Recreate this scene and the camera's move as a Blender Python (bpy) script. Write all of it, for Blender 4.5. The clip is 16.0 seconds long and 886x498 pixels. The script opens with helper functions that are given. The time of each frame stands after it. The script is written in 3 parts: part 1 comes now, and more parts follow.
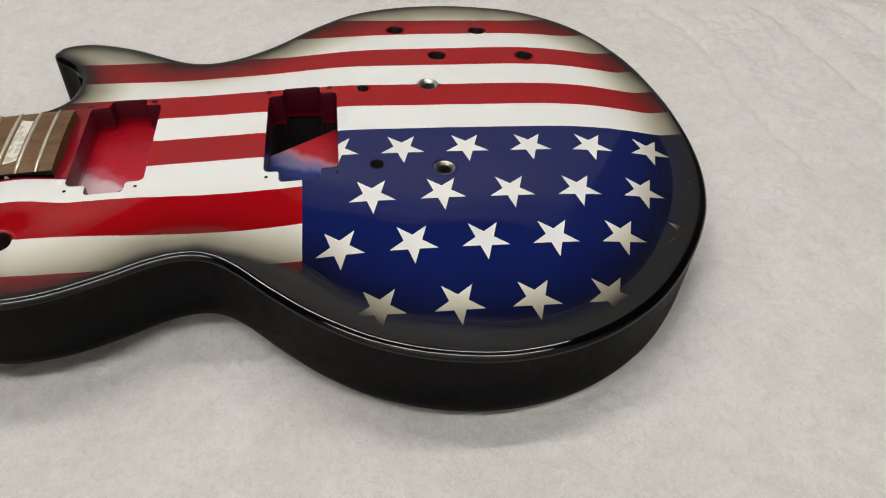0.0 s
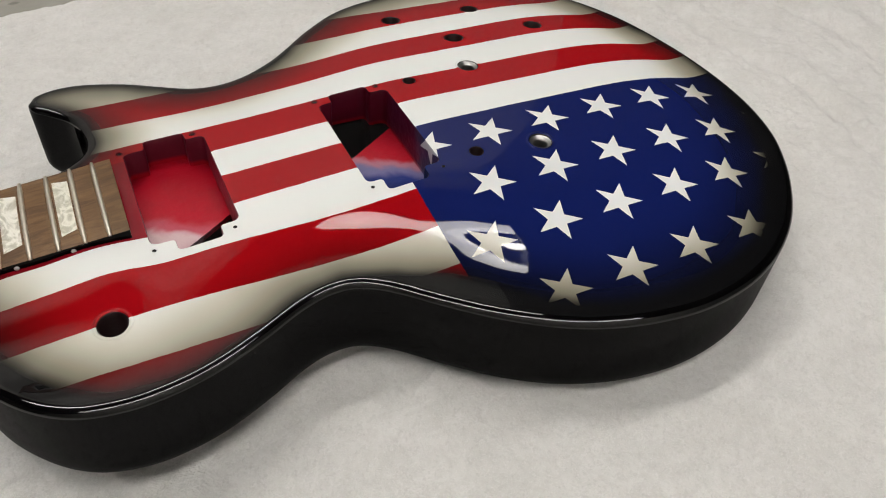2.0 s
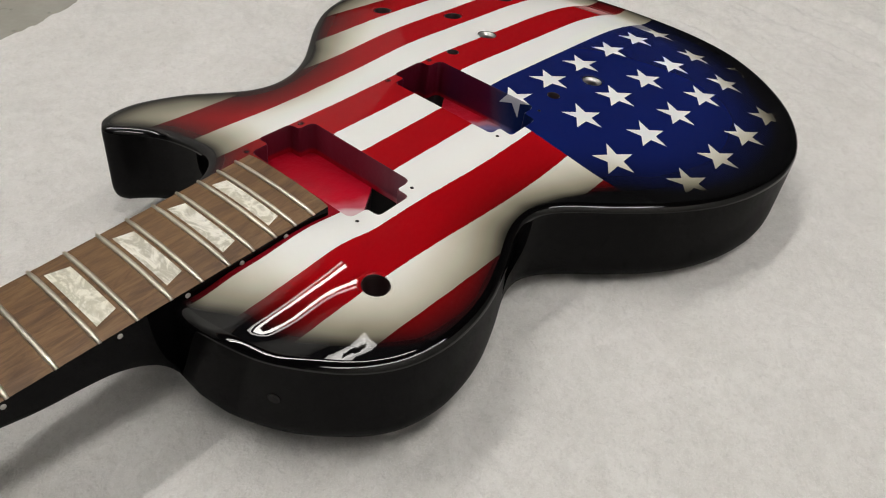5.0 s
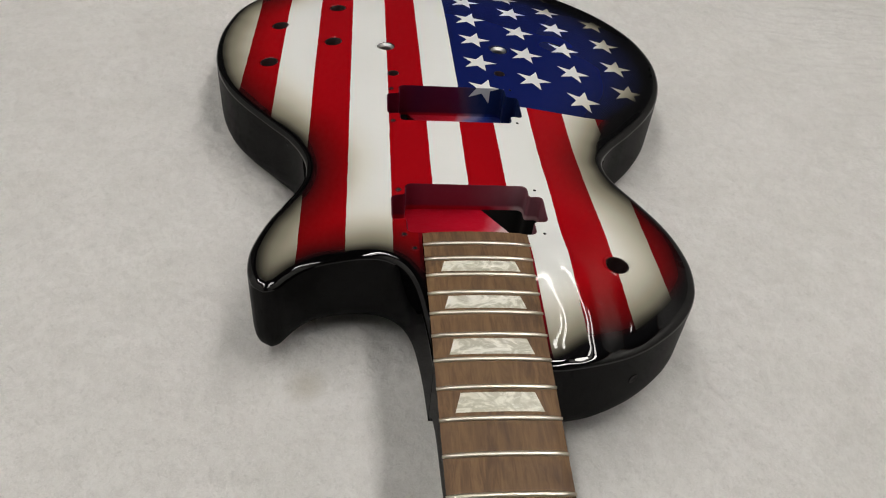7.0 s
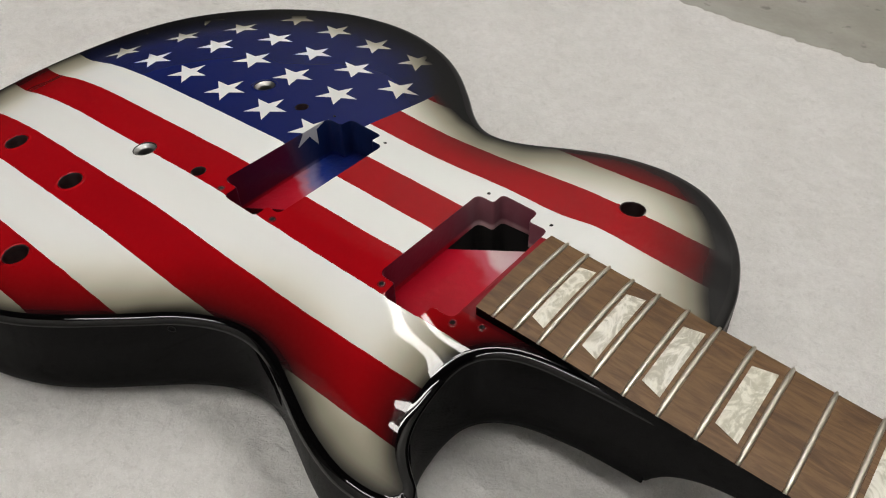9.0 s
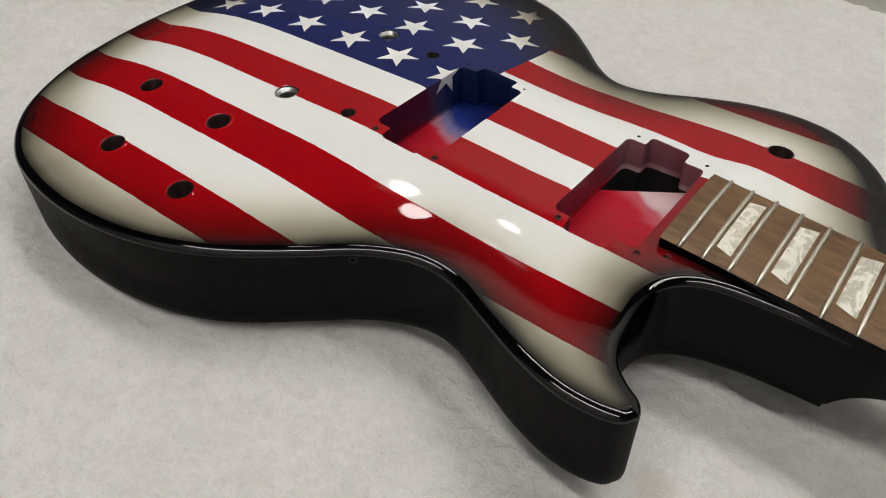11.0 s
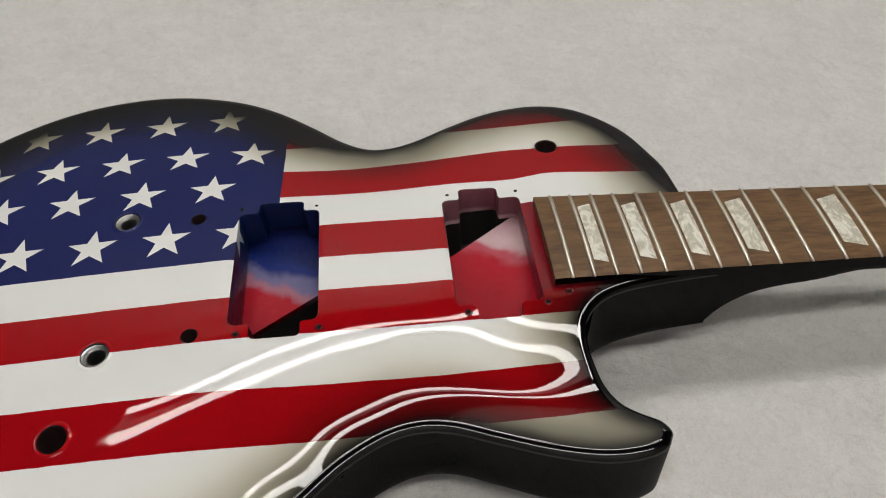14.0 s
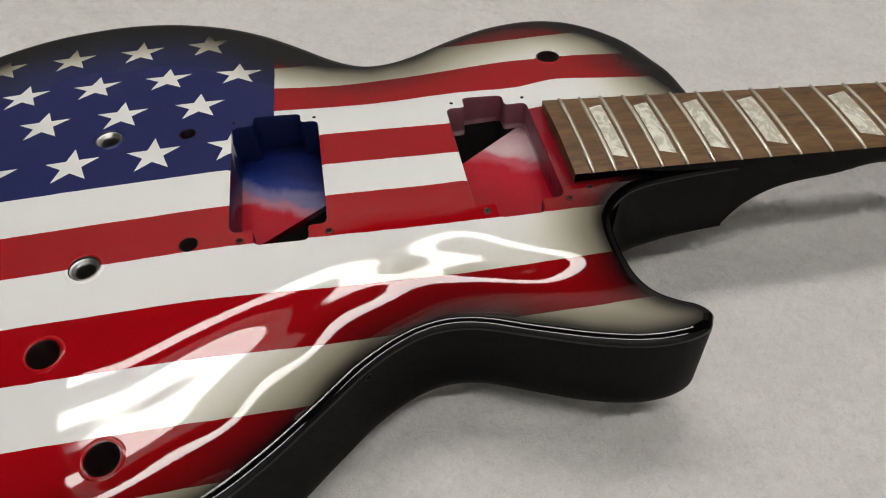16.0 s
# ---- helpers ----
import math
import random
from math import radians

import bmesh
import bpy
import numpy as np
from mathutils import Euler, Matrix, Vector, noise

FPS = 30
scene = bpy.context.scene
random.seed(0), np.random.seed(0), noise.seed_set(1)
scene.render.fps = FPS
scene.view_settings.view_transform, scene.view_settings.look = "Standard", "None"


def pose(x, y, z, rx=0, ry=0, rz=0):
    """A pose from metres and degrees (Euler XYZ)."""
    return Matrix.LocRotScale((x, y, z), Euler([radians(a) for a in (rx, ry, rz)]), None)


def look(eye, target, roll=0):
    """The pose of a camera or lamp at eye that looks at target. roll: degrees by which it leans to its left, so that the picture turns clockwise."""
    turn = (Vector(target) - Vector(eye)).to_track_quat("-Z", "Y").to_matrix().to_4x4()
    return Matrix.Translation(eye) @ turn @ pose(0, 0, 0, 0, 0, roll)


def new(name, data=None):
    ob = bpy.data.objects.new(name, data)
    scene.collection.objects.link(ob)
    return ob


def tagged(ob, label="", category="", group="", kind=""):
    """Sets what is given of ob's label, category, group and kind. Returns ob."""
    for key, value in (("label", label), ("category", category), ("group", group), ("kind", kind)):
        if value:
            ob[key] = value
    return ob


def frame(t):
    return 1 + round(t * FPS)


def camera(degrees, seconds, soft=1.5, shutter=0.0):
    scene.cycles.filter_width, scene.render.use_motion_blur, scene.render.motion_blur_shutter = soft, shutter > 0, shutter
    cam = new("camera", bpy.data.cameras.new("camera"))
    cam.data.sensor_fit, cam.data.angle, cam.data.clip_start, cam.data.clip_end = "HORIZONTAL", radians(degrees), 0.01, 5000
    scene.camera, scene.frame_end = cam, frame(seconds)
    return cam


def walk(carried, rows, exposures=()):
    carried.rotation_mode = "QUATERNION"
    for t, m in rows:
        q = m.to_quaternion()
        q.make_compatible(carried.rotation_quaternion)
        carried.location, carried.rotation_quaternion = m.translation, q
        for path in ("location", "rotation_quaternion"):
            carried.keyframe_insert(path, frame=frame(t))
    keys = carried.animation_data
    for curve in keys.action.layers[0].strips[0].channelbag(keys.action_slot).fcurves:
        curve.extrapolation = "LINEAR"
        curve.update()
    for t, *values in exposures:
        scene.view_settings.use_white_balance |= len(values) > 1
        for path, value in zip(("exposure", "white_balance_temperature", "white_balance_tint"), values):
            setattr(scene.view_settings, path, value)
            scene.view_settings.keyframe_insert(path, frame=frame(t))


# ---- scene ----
cam = camera(61.65, 16.0, soft=1.1)
EXPOSURES = [(0, 0.67), (4, 0.72), (7, 0.50), (9, 0.57), (10, 0.60), (13, 0.54), (15, 0.29), (16, 0.42)]
PATH = [
    (0, (-0.00931, -0.36154, 0.32293), (0.03898, -0.08291, 0.04003), 4.24),
    (0.5, (-0.04632, -0.34843, 0.31418), (0.03328, -0.07791, 0.03049), 4.83),
    (1, (-0.08540, -0.33008, 0.30875), (0.02558, -0.06986, 0.02597), 5.35),
    (1.5, (-0.12556, -0.31460, 0.29957), (0.00601, -0.06121, 0.01942), 5.44),
    (2, (-0.16621, -0.30585, 0.29488), (-0.02023, -0.05644, 0.01831), 5.56),
    (2.5, (-0.20073, -0.29982, 0.28871), (-0.04380, -0.05170, 0.01703), 5.17),
    (3, (-0.23832, -0.28831, 0.27360), (-0.07265, -0.04415, 0.00353), 4.35),
    (3.5, (-0.28066, -0.26037, 0.25861), (-0.10289, -0.02849, -0.01457), 3.97),
    (4, (-0.30978, -0.24683, 0.25320), (-0.11009, -0.03163, -0.01848), 4.77),
    (4.2, (-0.31860, -0.24509, 0.26126), (-0.10876, -0.03497, -0.00673), 4.93),
    (6.3, (-0.40855, -0.09896, 0.26599), (-0.11001, -0.01627, 0.01294), 8.09),
    (6.5, (-0.41788, -0.05808, 0.29916), (-0.12294, -0.00025, 0.03521), 6.48),
    (7, (-0.46788, 0.05988, 0.31087), (-0.16854, 0.01662, 0.04910), 5.94),
    (7.5, (-0.43321, 0.11575, 0.31955), (-0.14284, 0.03521, 0.05649), 3.39),
    (8, (-0.37392, 0.14376, 0.33015), (-0.10397, 0.03364, 0.05629), 1.61),
    (8.5, (-0.34533, 0.18592, 0.30844), (-0.10384, 0.03534, 0.02736), 2.69),
    (9, (-0.29829, 0.19747, 0.27805), (-0.10088, -0.02988, 0.01473), -2.62),
    (9.5, (-0.29768, 0.21395, 0.27874), (-0.09767, -0.00204, 0.00792), -1.44),
    (10, (-0.31620, 0.23881, 0.28039), (-0.09939, 0.04101, 0.00860), -1.35),
    (10.2, (-0.30342, 0.24755, 0.27774), (-0.08849, 0.04579, 0.00738), -1.04),
    (12.3, (-0.17516, 0.28225, 0.26151), (-0.07709, 0.00979, -0.01444), -3.85),
    (12.5, (-0.16547, 0.28378, 0.27521), (-0.08135, 0.00818, -0.00222), -4.44),
    (13, (-0.14617, 0.28270, 0.29788), (-0.09887, 0.00102, 0.01783), -5.22),
    (13.5, (-0.12154, 0.26226, 0.31812), (-0.10982, -0.01456, 0.02962), -5.19),
    (14, (-0.10506, 0.24913, 0.32907), (-0.11838, -0.02133, 0.03466), -4.30),
    (14.5, (-0.09750, 0.25736, 0.35143), (-0.12747, -0.01206, 0.05730), -3.08),
    (15, (-0.08315, 0.27690, 0.34228), (-0.12025, 0.00624, 0.05010), -2.28),
    (15.5, (-0.07737, 0.27019, 0.30826), (-0.11490, -0.00087, 0.01651), -2.25),
    (16, (-0.07293, 0.26573, 0.28425), (-0.11045, -0.00235, -0.01025), -2.82),
]
# the guitar lies tipped: its long neck and headstock lift the upper bout off the cloth; PATH is in the guitar's own axes
TIP = Matrix.Translation((0, 0, -0.0013)) @ Matrix.Rotation(math.atan(0.0745), 4, "Y")
walk(cam, [(t, TIP @ look(eye, target, roll)) for t, eye, target, roll in PATH], EXPOSURES)

# ---- world, lamps' room, exposure ----
world = bpy.data.worlds.new("room_air")
scene.world = world
world.use_nodes = True
world.node_tree.nodes["Background"].inputs["Color"].default_value = (0.75, 0.78, 0.85, 1)
world.node_tree.nodes["Background"].inputs["Strength"].default_value = 0.02
LAMP_Z = 1.65
TUBE_GLOW, BRIGHT_TUBE_GLOW, DIM_TUBE_GLOW = 15.5, 21.0, 7.0
LAMP_TINT = (1.0, 0.965, 0.92)


# ---- material helpers ----
class Nodes:
    """A small builder for a material's nodes."""

    def __init__(self, name):
        self.mat = bpy.data.materials.new(name)
        self.mat.use_nodes = True
        self.tree = self.mat.node_tree
        self.bsdf = self.tree.nodes["Principled BSDF"]
        self.coord = None

    def node(self, kind):
        return self.tree.nodes.new(kind)

    def put(self, socket, value):
        if isinstance(value, bpy.types.NodeSocket):
            self.tree.links.new(value, socket)
        else:
            socket.default_value = value

    def place(self):
        if self.coord is None:
            self.coord = self.node("ShaderNodeTexCoord").outputs["Object"]
        return self.coord

    def xyz(self):
        n = self.node("ShaderNodeSeparateXYZ")
        self.put(n.inputs[0], self.place())
        return n.outputs[0], n.outputs[1], n.outputs[2]

    def math(self, op, a, b=0.0, c=0.0, clamp=False):
        n = self.node("ShaderNodeMath")
        n.operation, n.use_clamp = op, clamp
        for socket, value in zip(n.inputs, (a, b, c)):
            self.put(socket, value)
        return n.outputs[0]

    def step(self, v, lo, hi, smooth=True):
        n = self.node("ShaderNodeMapRange")
        n.interpolation_type = "SMOOTHSTEP" if smooth else "LINEAR"
        self.put(n.inputs["Value"], v)
        n.inputs["From Min"].default_value, n.inputs["From Max"].default_value = lo, hi
        return n.outputs["Result"]

    def mix(self, f, a, b, blend="MIX"):
        n = self.node("ShaderNodeMix")
        n.data_type, n.blend_type = "RGBA", blend
        self.put(n.inputs[0], f)
        self.put(n.inputs[6], a if isinstance(a, bpy.types.NodeSocket) else (*a, 1))
        self.put(n.inputs[7], b if isinstance(b, bpy.types.NodeSocket) else (*b, 1))
        return n.outputs[2]

    def noise(self, scale, detail=3.0, rough=0.5, stretch=None, warp=0.0):
        n = self.node("ShaderNodeTexNoise")
        n.inputs["Scale"].default_value, n.inputs["Detail"].default_value = scale, detail
        n.inputs["Roughness"].default_value, n.inputs["Distortion"].default_value = rough, warp
        v = self.place()
        if stretch:
            m = self.node("ShaderNodeMapping")
            m.inputs["Scale"].default_value = stretch
            self.put(m.inputs["Vector"], v)
            v = m.outputs[0]
        self.put(n.inputs["Vector"], v)
        return n.outputs["Fac"]

    def bump(self, height, strength, distance):
        n = self.node("ShaderNodeBump")
        n.inputs["Strength"].default_value, n.inputs["Distance"].default_value = strength, distance
        self.put(n.inputs["Height"], height)
        self.put(self.bsdf.inputs["Normal"], n.outputs[0])

    def done(self, colour, rough=0.5, metal=0.0, spec=0.5, coat=0.0, coat_rough=0.03):
        b = self.bsdf.inputs
        self.put(b["Base Color"], colour if isinstance(colour, bpy.types.NodeSocket) else (*colour, 1))
        self.put(b["Roughness"], rough)
        self.put(b["Metallic"], metal)
        self.put(b["Specular IOR Level"], spec)
        b["Coat Weight"].default_value, b["Coat Roughness"].default_value = coat, coat_rough
        return self.mat


RED, WHITE, BLUE, BLACK = (0.33, 0.0035, 0.007), (0.78, 0.79, 0.77), (0.007, 0.013, 0.092), (0.004, 0.004, 0.0045)


def five_points(n, lx, ly):
    """A mask of one five-pointed star round the origin of lx, ly."""
    R, r, a36 = 0.0131, 0.0131 * 0.3820, math.radians(36)
    ang = n.math("ARCTAN2", lx, n.math("MULTIPLY", ly, -1.0))
    fold = n.math("ABSOLUTE", n.math("WRAP", ang, a36, -a36))
    rho = n.math("SQRT", n.math("ADD", n.math("MULTIPLY", lx, lx), n.math("MULTIPLY", ly, ly)))
    u, v = n.math("MULTIPLY", rho, n.math("COSINE", fold)), n.math("MULTIPLY", rho, n.math("SINE", fold))
    side = n.math("ADD", n.math("MULTIPLY", u, r * math.sin(a36)), n.math("MULTIPLY", v, R - r * math.cos(a36)))
    return n.math("LESS_THAN", side, R * r * math.sin(a36))


def flag_paint():
    """Stripes, star field and the black airbrushed edge, under a clear gloss."""
    n = Nodes("flag_paint")
    x, y, z = n.xyz()
    wob = n.math("MULTIPLY", n.math("SUBTRACT", n.noise(120, 2), 0.5), 0.0007)
    yw = n.math("ADD", y, wob)
    ramp = n.node("ShaderNodeValToRGB")
    ramp.color_ramp.interpolation = "CONSTANT"
    edges = [-0.18, -0.0995, -0.0758, -0.0500, -0.0246, -0.0026, 0.0195, 0.0435, 0.0680, 0.0935, 0.1185, 0.1425]
    els = ramp.color_ramp.elements
    while len(els) < len(edges):
        els.new(0.5)
    for i, e in enumerate(edges):
        els[i].position = (e + 0.18) / 0.36
        els[i].color = (*(WHITE if i % 2 else RED), 1)
    n.put(ramp.inputs[0], n.math("MULTIPLY_ADD", yw, 1 / 0.36, 0.5))
    stripes = ramp.outputs[0]
    canton = n.math("MULTIPLY", n.math("GREATER_THAN", n.math("ADD", x, wob), -0.0347), n.math("LESS_THAN", yw, -0.0042))
    # the white stripe reaches down to the star field
    seam = n.math("MULTIPLY", n.math("GREATER_THAN", n.math("ADD", x, wob), -0.0347), n.math("LESS_THAN", n.math("ABSOLUTE", yw), 0.0045))
    stripes = n.mix(seam, stripes, WHITE)

    def star(x0, px, y0, py):
        return five_points(n, n.math("WRAP", n.math("SUBTRACT", x, x0), px / 2, -px / 2), n.math("WRAP", n.math("SUBTRACT", y, y0), py / 2, -py / 2))

    stars = n.math("MAXIMUM", star(-0.0157, 0.03722, -0.0227, 0.0709), n.math("MULTIPLY", star(0.0024, 0.03807, -0.0600, 0.0716), n.math("GREATER_THAN", x, -0.0115)))
    stars = n.math("MULTIPLY", stars, n.math("GREATER_THAN", y, -0.149))
    field = n.mix(stars, BLUE, WHITE)
    paint = n.mix(canton, stripes, field)
    # the strip round the end of the fingerboard was left red
    joint = n.math("MULTIPLY", n.math("LESS_THAN", n.math("ABSOLUTE", y), 0.0300), n.math("LESS_THAN", x, -0.1600))
    paint = n.mix(joint, paint, (0.22, 0.006, 0.014))
    att = n.node("ShaderNodeAttribute")
    att.attribute_name = "edge"
    fog = n.math("MULTIPLY_ADD", n.math("SUBTRACT", n.noise(22, 2), 0.5), 0.010, att.outputs["Fac"])
    # the black is sprayed wider on the bass side of the lower bout and round the shoulder
    wide = n.math("MAXIMUM", n.math("MULTIPLY", n.step(x, -0.11, -0.03), n.step(y, -0.01, -0.07)), n.math("MULTIPLY", n.step(x, -0.165, -0.225), n.step(y, -0.02, -0.05)))
    fog = n.math("MULTIPLY_ADD", wide, -0.0078, fog)
    waist = n.math("MULTIPLY", n.math("MULTIPLY", n.step(x, -0.12, -0.06), n.step(x, -0.008, -0.035)), n.step(y, -0.085, -0.115))
    fog = n.math("MULTIPLY_ADD", waist, -0.007, fog)
    clear = n.math("MULTIPLY", n.step(fog, -0.006, 0.040), n.step(fog, 0.0015, 0.011))
    amber = n.mix(n.step(fog, 0.006, 0.055), (0.78, 0.71, 0.54), (1, 1, 1))
    paint = n.mix(1.0, paint, amber, "MULTIPLY")
    paint = n.mix(clear, BLACK, paint)
    n.bump(n.noise(60, 1), 0.02, 0.002)
    return n.done(paint, 0.45, 0, 0.0, 0.68, 0.018)


def gloss_black(name, coat):
    n = Nodes(name)
    n.bump(n.noise(40, 1), 0.02, 0.002)
    return n.done(n.mix(n.noise(30, 3), (0.0012, 0.0012, 0.0015), (0.0026, 0.0024, 0.0024)), 0.5, 0, 0.0, coat, 0.015)


def cavity_paint(name, stops, wall, bass_wall, treble_wall, x0, tilt, speck, star=False):
    """Overspray inside a routed pocket: colours that drift into one another along it, thin on the walls, whose dark
    tones also stand in for shade.
    """
    n = Nodes(name)
    x, y, z = n.xyz()
    drift = n.math("MULTIPLY_ADD", n.math("SUBTRACT", x, x0), tilt, y)
    drift = n.math("MULTIPLY_ADD", n.math("SUBTRACT", n.noise(45, 3, 0.5, None, 0.5), 0.5), 0.024, drift)
    ramp = n.node("ShaderNodeValToRGB")
    ramp.color_ramp.interpolation = "EASE"
    els = ramp.color_ramp.elements
    while len(els) < len(stops):
        els.new(0.5)
    for e, (at, colour) in zip(els, stops):
        e.position, e.color = (at + 0.05) / 0.10, (*colour, 1)
    n.put(ramp.inputs[0], n.math("MULTIPLY_ADD", drift, 10.0, 0.5))
    c = n.mix(n.math("MULTIPLY", n.step(n.noise(700, 2), 0.62, 0.7), speck), ramp.outputs[0], (0.30, 0.05, 0.06))
    # wall tones darker than the floor, shade put into the colour
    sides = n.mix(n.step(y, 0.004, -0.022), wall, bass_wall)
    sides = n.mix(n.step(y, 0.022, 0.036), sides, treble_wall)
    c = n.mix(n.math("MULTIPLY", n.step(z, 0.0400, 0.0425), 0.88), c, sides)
    if star:
        # the star that the pocket cuts runs on down its wall
        lx = n.math("ADD", n.math("SUBTRACT", z, 0.0637), 0.0011)
        ly = n.math("SUBTRACT", y, -0.0227)
        on = n.math("MULTIPLY", five_points(n, lx, ly), n.math("GREATER_THAN", x, -0.0162))
        c = n.mix(n.math("MULTIPLY", on, 0.8), c, (0.55, 0.56, 0.60))
    n.bump(n.noise(200, 3), 0.35, 0.0012)
    return n.done(c, 0.30, 0, 0.12, 0.22, 0.08)


def walnut():
    n = Nodes("oiled_walnut_board")
    grain = n.noise(1.0, 6, 0.62, (38, 250, 120), 1.6)
    fine = n.noise(1.0, 4, 0.7, (90, 2200, 500))
    bands = n.noise(1.0, 3, 0.55, (20, 85, 40), 1.4)
    c = n.mix(n.step(grain, 0.22, 0.78), (0.094, 0.047, 0.019), (0.205, 0.116, 0.050))
    c = n.mix(n.math("MULTIPLY", n.step(bands, 0.50, 0.68), 0.55), c, (0.055, 0.026, 0.013))
    c = n.mix(n.math("MULTIPLY", n.step(fine, 0.55, 0.72), 0.35), c, (0.065, 0.030, 0.014))
    n.bump(fine, 0.25, 0.0004)
    return n.done(c, 0.46, 0, 0.35)


def pearl():
    n = Nodes("mother_of_pearl")
    a = n.noise(75, 3, 0.55, (1.5, 0.8, 1), 2.2)
    b = n.noise(260, 4, 0.6, (1, 0.5, 1), 2.5)
    wave = n.math("ABSOLUTE", n.math("SUBTRACT", n.math("FRACT", n.math("MULTIPLY", a, 2.6)), 0.5))
    c = n.mix(n.step(wave, 0.03, 0.5), (0.46, 0.44, 0.36), (0.82, 0.80, 0.72))
    c = n.mix(n.math("MULTIPLY", n.step(b, 0.5, 0.7), 0.5), c, (0.88, 0.88, 0.84))
    info = n.node("ShaderNodeObjectInfo")
    c = n.mix(n.math("MULTIPLY", info.outputs["Random"], 0.25), c, (0.62, 0.60, 0.44))
    return n.done(c, n.math("MULTIPLY_ADD", wave, 0.25, 0.30), 0.0, 0.4, 0.12, 0.15)


def metal(name, colour, rough):
    n = Nodes(name)
    return n.done(n.mix(n.noise(300, 3), colour, tuple(v * 0.75 for v in colour)), rough, 1.0)


def plain(name, colour, rough, var=0.25, scale=60):
    n = Nodes(name)
    return n.done(n.mix(n.noise(scale, 4), colour, tuple(v * (1 - var) for v in colour)), rough)


def terry():
    n = Nodes("white_terry_cloth")
    big, tuft, fine, hair = n.noise(16, 5, 0.6), n.noise(120, 5, 0.65, None, 1.2), n.noise(330, 4, 0.7, None, 1.5), n.noise(700, 3, 0.6, None, 2.0)
    # tufts' self-shading and bright fibre tips are put into the colour
    c = n.mix(n.step(tuft, 0.32, 0.64), (0.715, 0.701, 0.676), (0.785, 0.773, 0.750))
    c = n.mix(n.math("MULTIPLY", n.step(big, 0.60, 0.36), 0.30), c, (0.635, 0.619, 0.583))
    # mottled tone stands in for the shading of pile brushed about
    c = n.mix(n.math("MULTIPLY", n.step(n.noise(48, 4, 0.6, None, 0.8), 0.56, 0.36), 0.30), c, (0.62, 0.607, 0.58))
    c = n.mix(n.math("MULTIPLY", n.step(n.noise(7, 3, 0.55), 0.50, 0.66), 0.22), c, (0.84, 0.826, 0.80))
    c = n.mix(n.math("MULTIPLY", n.step(fine, 0.52, 0.34), 0.28), c, (0.49, 0.478, 0.455))
    c = n.mix(n.math("MULTIPLY", n.step(hair, 0.51, 0.62), 0.48), c, (0.86, 0.845, 0.83))
    c = n.mix(n.math("MULTIPLY", n.step(n.noise(14, 3, 0.6), 0.70, 0.80), 0.14), c, (0.42, 0.37, 0.28))
    x, y, z = n.xyz()
    away = n.math("SQRT", n.math("ADD", n.math("POWER", n.math("SUBTRACT", x, -0.209), 2.0), n.math("POWER", n.math("SUBTRACT", y, 0.089), 2.0)))
    stain = n.step(n.math("MULTIPLY_ADD", big, 0.012, away), 0.022, 0.008)
    c = n.mix(n.math("MULTIPLY", stain, 0.30), c, (0.40, 0.34, 0.22))
    n.bump(n.math("ADD", tuft, n.math("ADD", n.math("MULTIPLY", fine, 0.6), n.math("MULTIPLY", hair, 0.25))), 0.6, 0.0030)
    b = n.bsdf.inputs
    b["Sheen Weight"].default_value, b["Sheen Roughness"].default_value = 0.3, 0.5
    return n.done(c, 0.95, 0, 0.1)


def concrete(name, a, b):
    n = Nodes(name)
    c = n.mix(n.step(n.noise(14, 5, 0.6), 0.35, 0.68), a, b)
    c = n.mix(n.math("MULTIPLY", n.step(n.noise(45, 4), 0.62, 0.7), 0.6), c, tuple(v * 0.35 for v in a))
    n.bump(n.noise(180, 4), 0.3, 0.002)
    return n.done(c, 0.75)


def glow(name, strength):
    n = Nodes(name)
    n.bsdf.inputs["Emission Color"].default_value = (*LAMP_TINT, 1)
    n.bsdf.inputs["Emission Strength"].default_value = strength
    return n.done((0.8, 0.8, 0.8), 0.4)


# same lacquer twice: coat cut to stand for shaded sides, full for edge highlights
M_FLAG, M_BLACK, M_EDGE = flag_paint(), gloss_black("black_lacquer", 0.20), gloss_black("full_coat_black_lacquer", 1.0)
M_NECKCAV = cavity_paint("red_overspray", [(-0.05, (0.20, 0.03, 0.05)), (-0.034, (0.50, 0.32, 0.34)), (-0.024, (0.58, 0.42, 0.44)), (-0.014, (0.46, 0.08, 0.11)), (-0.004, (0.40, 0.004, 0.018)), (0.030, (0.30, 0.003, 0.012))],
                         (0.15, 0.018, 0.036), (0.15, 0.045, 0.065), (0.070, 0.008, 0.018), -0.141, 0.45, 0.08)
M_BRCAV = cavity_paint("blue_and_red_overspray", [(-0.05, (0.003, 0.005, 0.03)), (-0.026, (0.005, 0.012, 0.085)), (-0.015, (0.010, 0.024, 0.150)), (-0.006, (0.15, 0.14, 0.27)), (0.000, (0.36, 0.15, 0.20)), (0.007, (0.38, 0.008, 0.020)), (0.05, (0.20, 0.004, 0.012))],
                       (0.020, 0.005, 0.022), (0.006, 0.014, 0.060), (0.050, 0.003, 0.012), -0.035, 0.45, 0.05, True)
M_WOOD, M_PEARL = walnut(), pearl()
M_FRET, M_BUSH = metal("nickel_silver", (0.82, 0.76, 0.64), 0.40), metal("worn_chrome", (0.55, 0.55, 0.54), 0.32)
# near-black colour, not depth alone, makes the holes and channel dark
M_DARK = plain("near_black_hole", (0.010, 0.008, 0.008), 0.8)
M_CHIP = plain("chipped_red_lacquer", (0.17, 0.008, 0.012), 0.12, 0.4, 500)
M_BONE = plain("bone_nut", (0.70, 0.66, 0.55), 0.4)
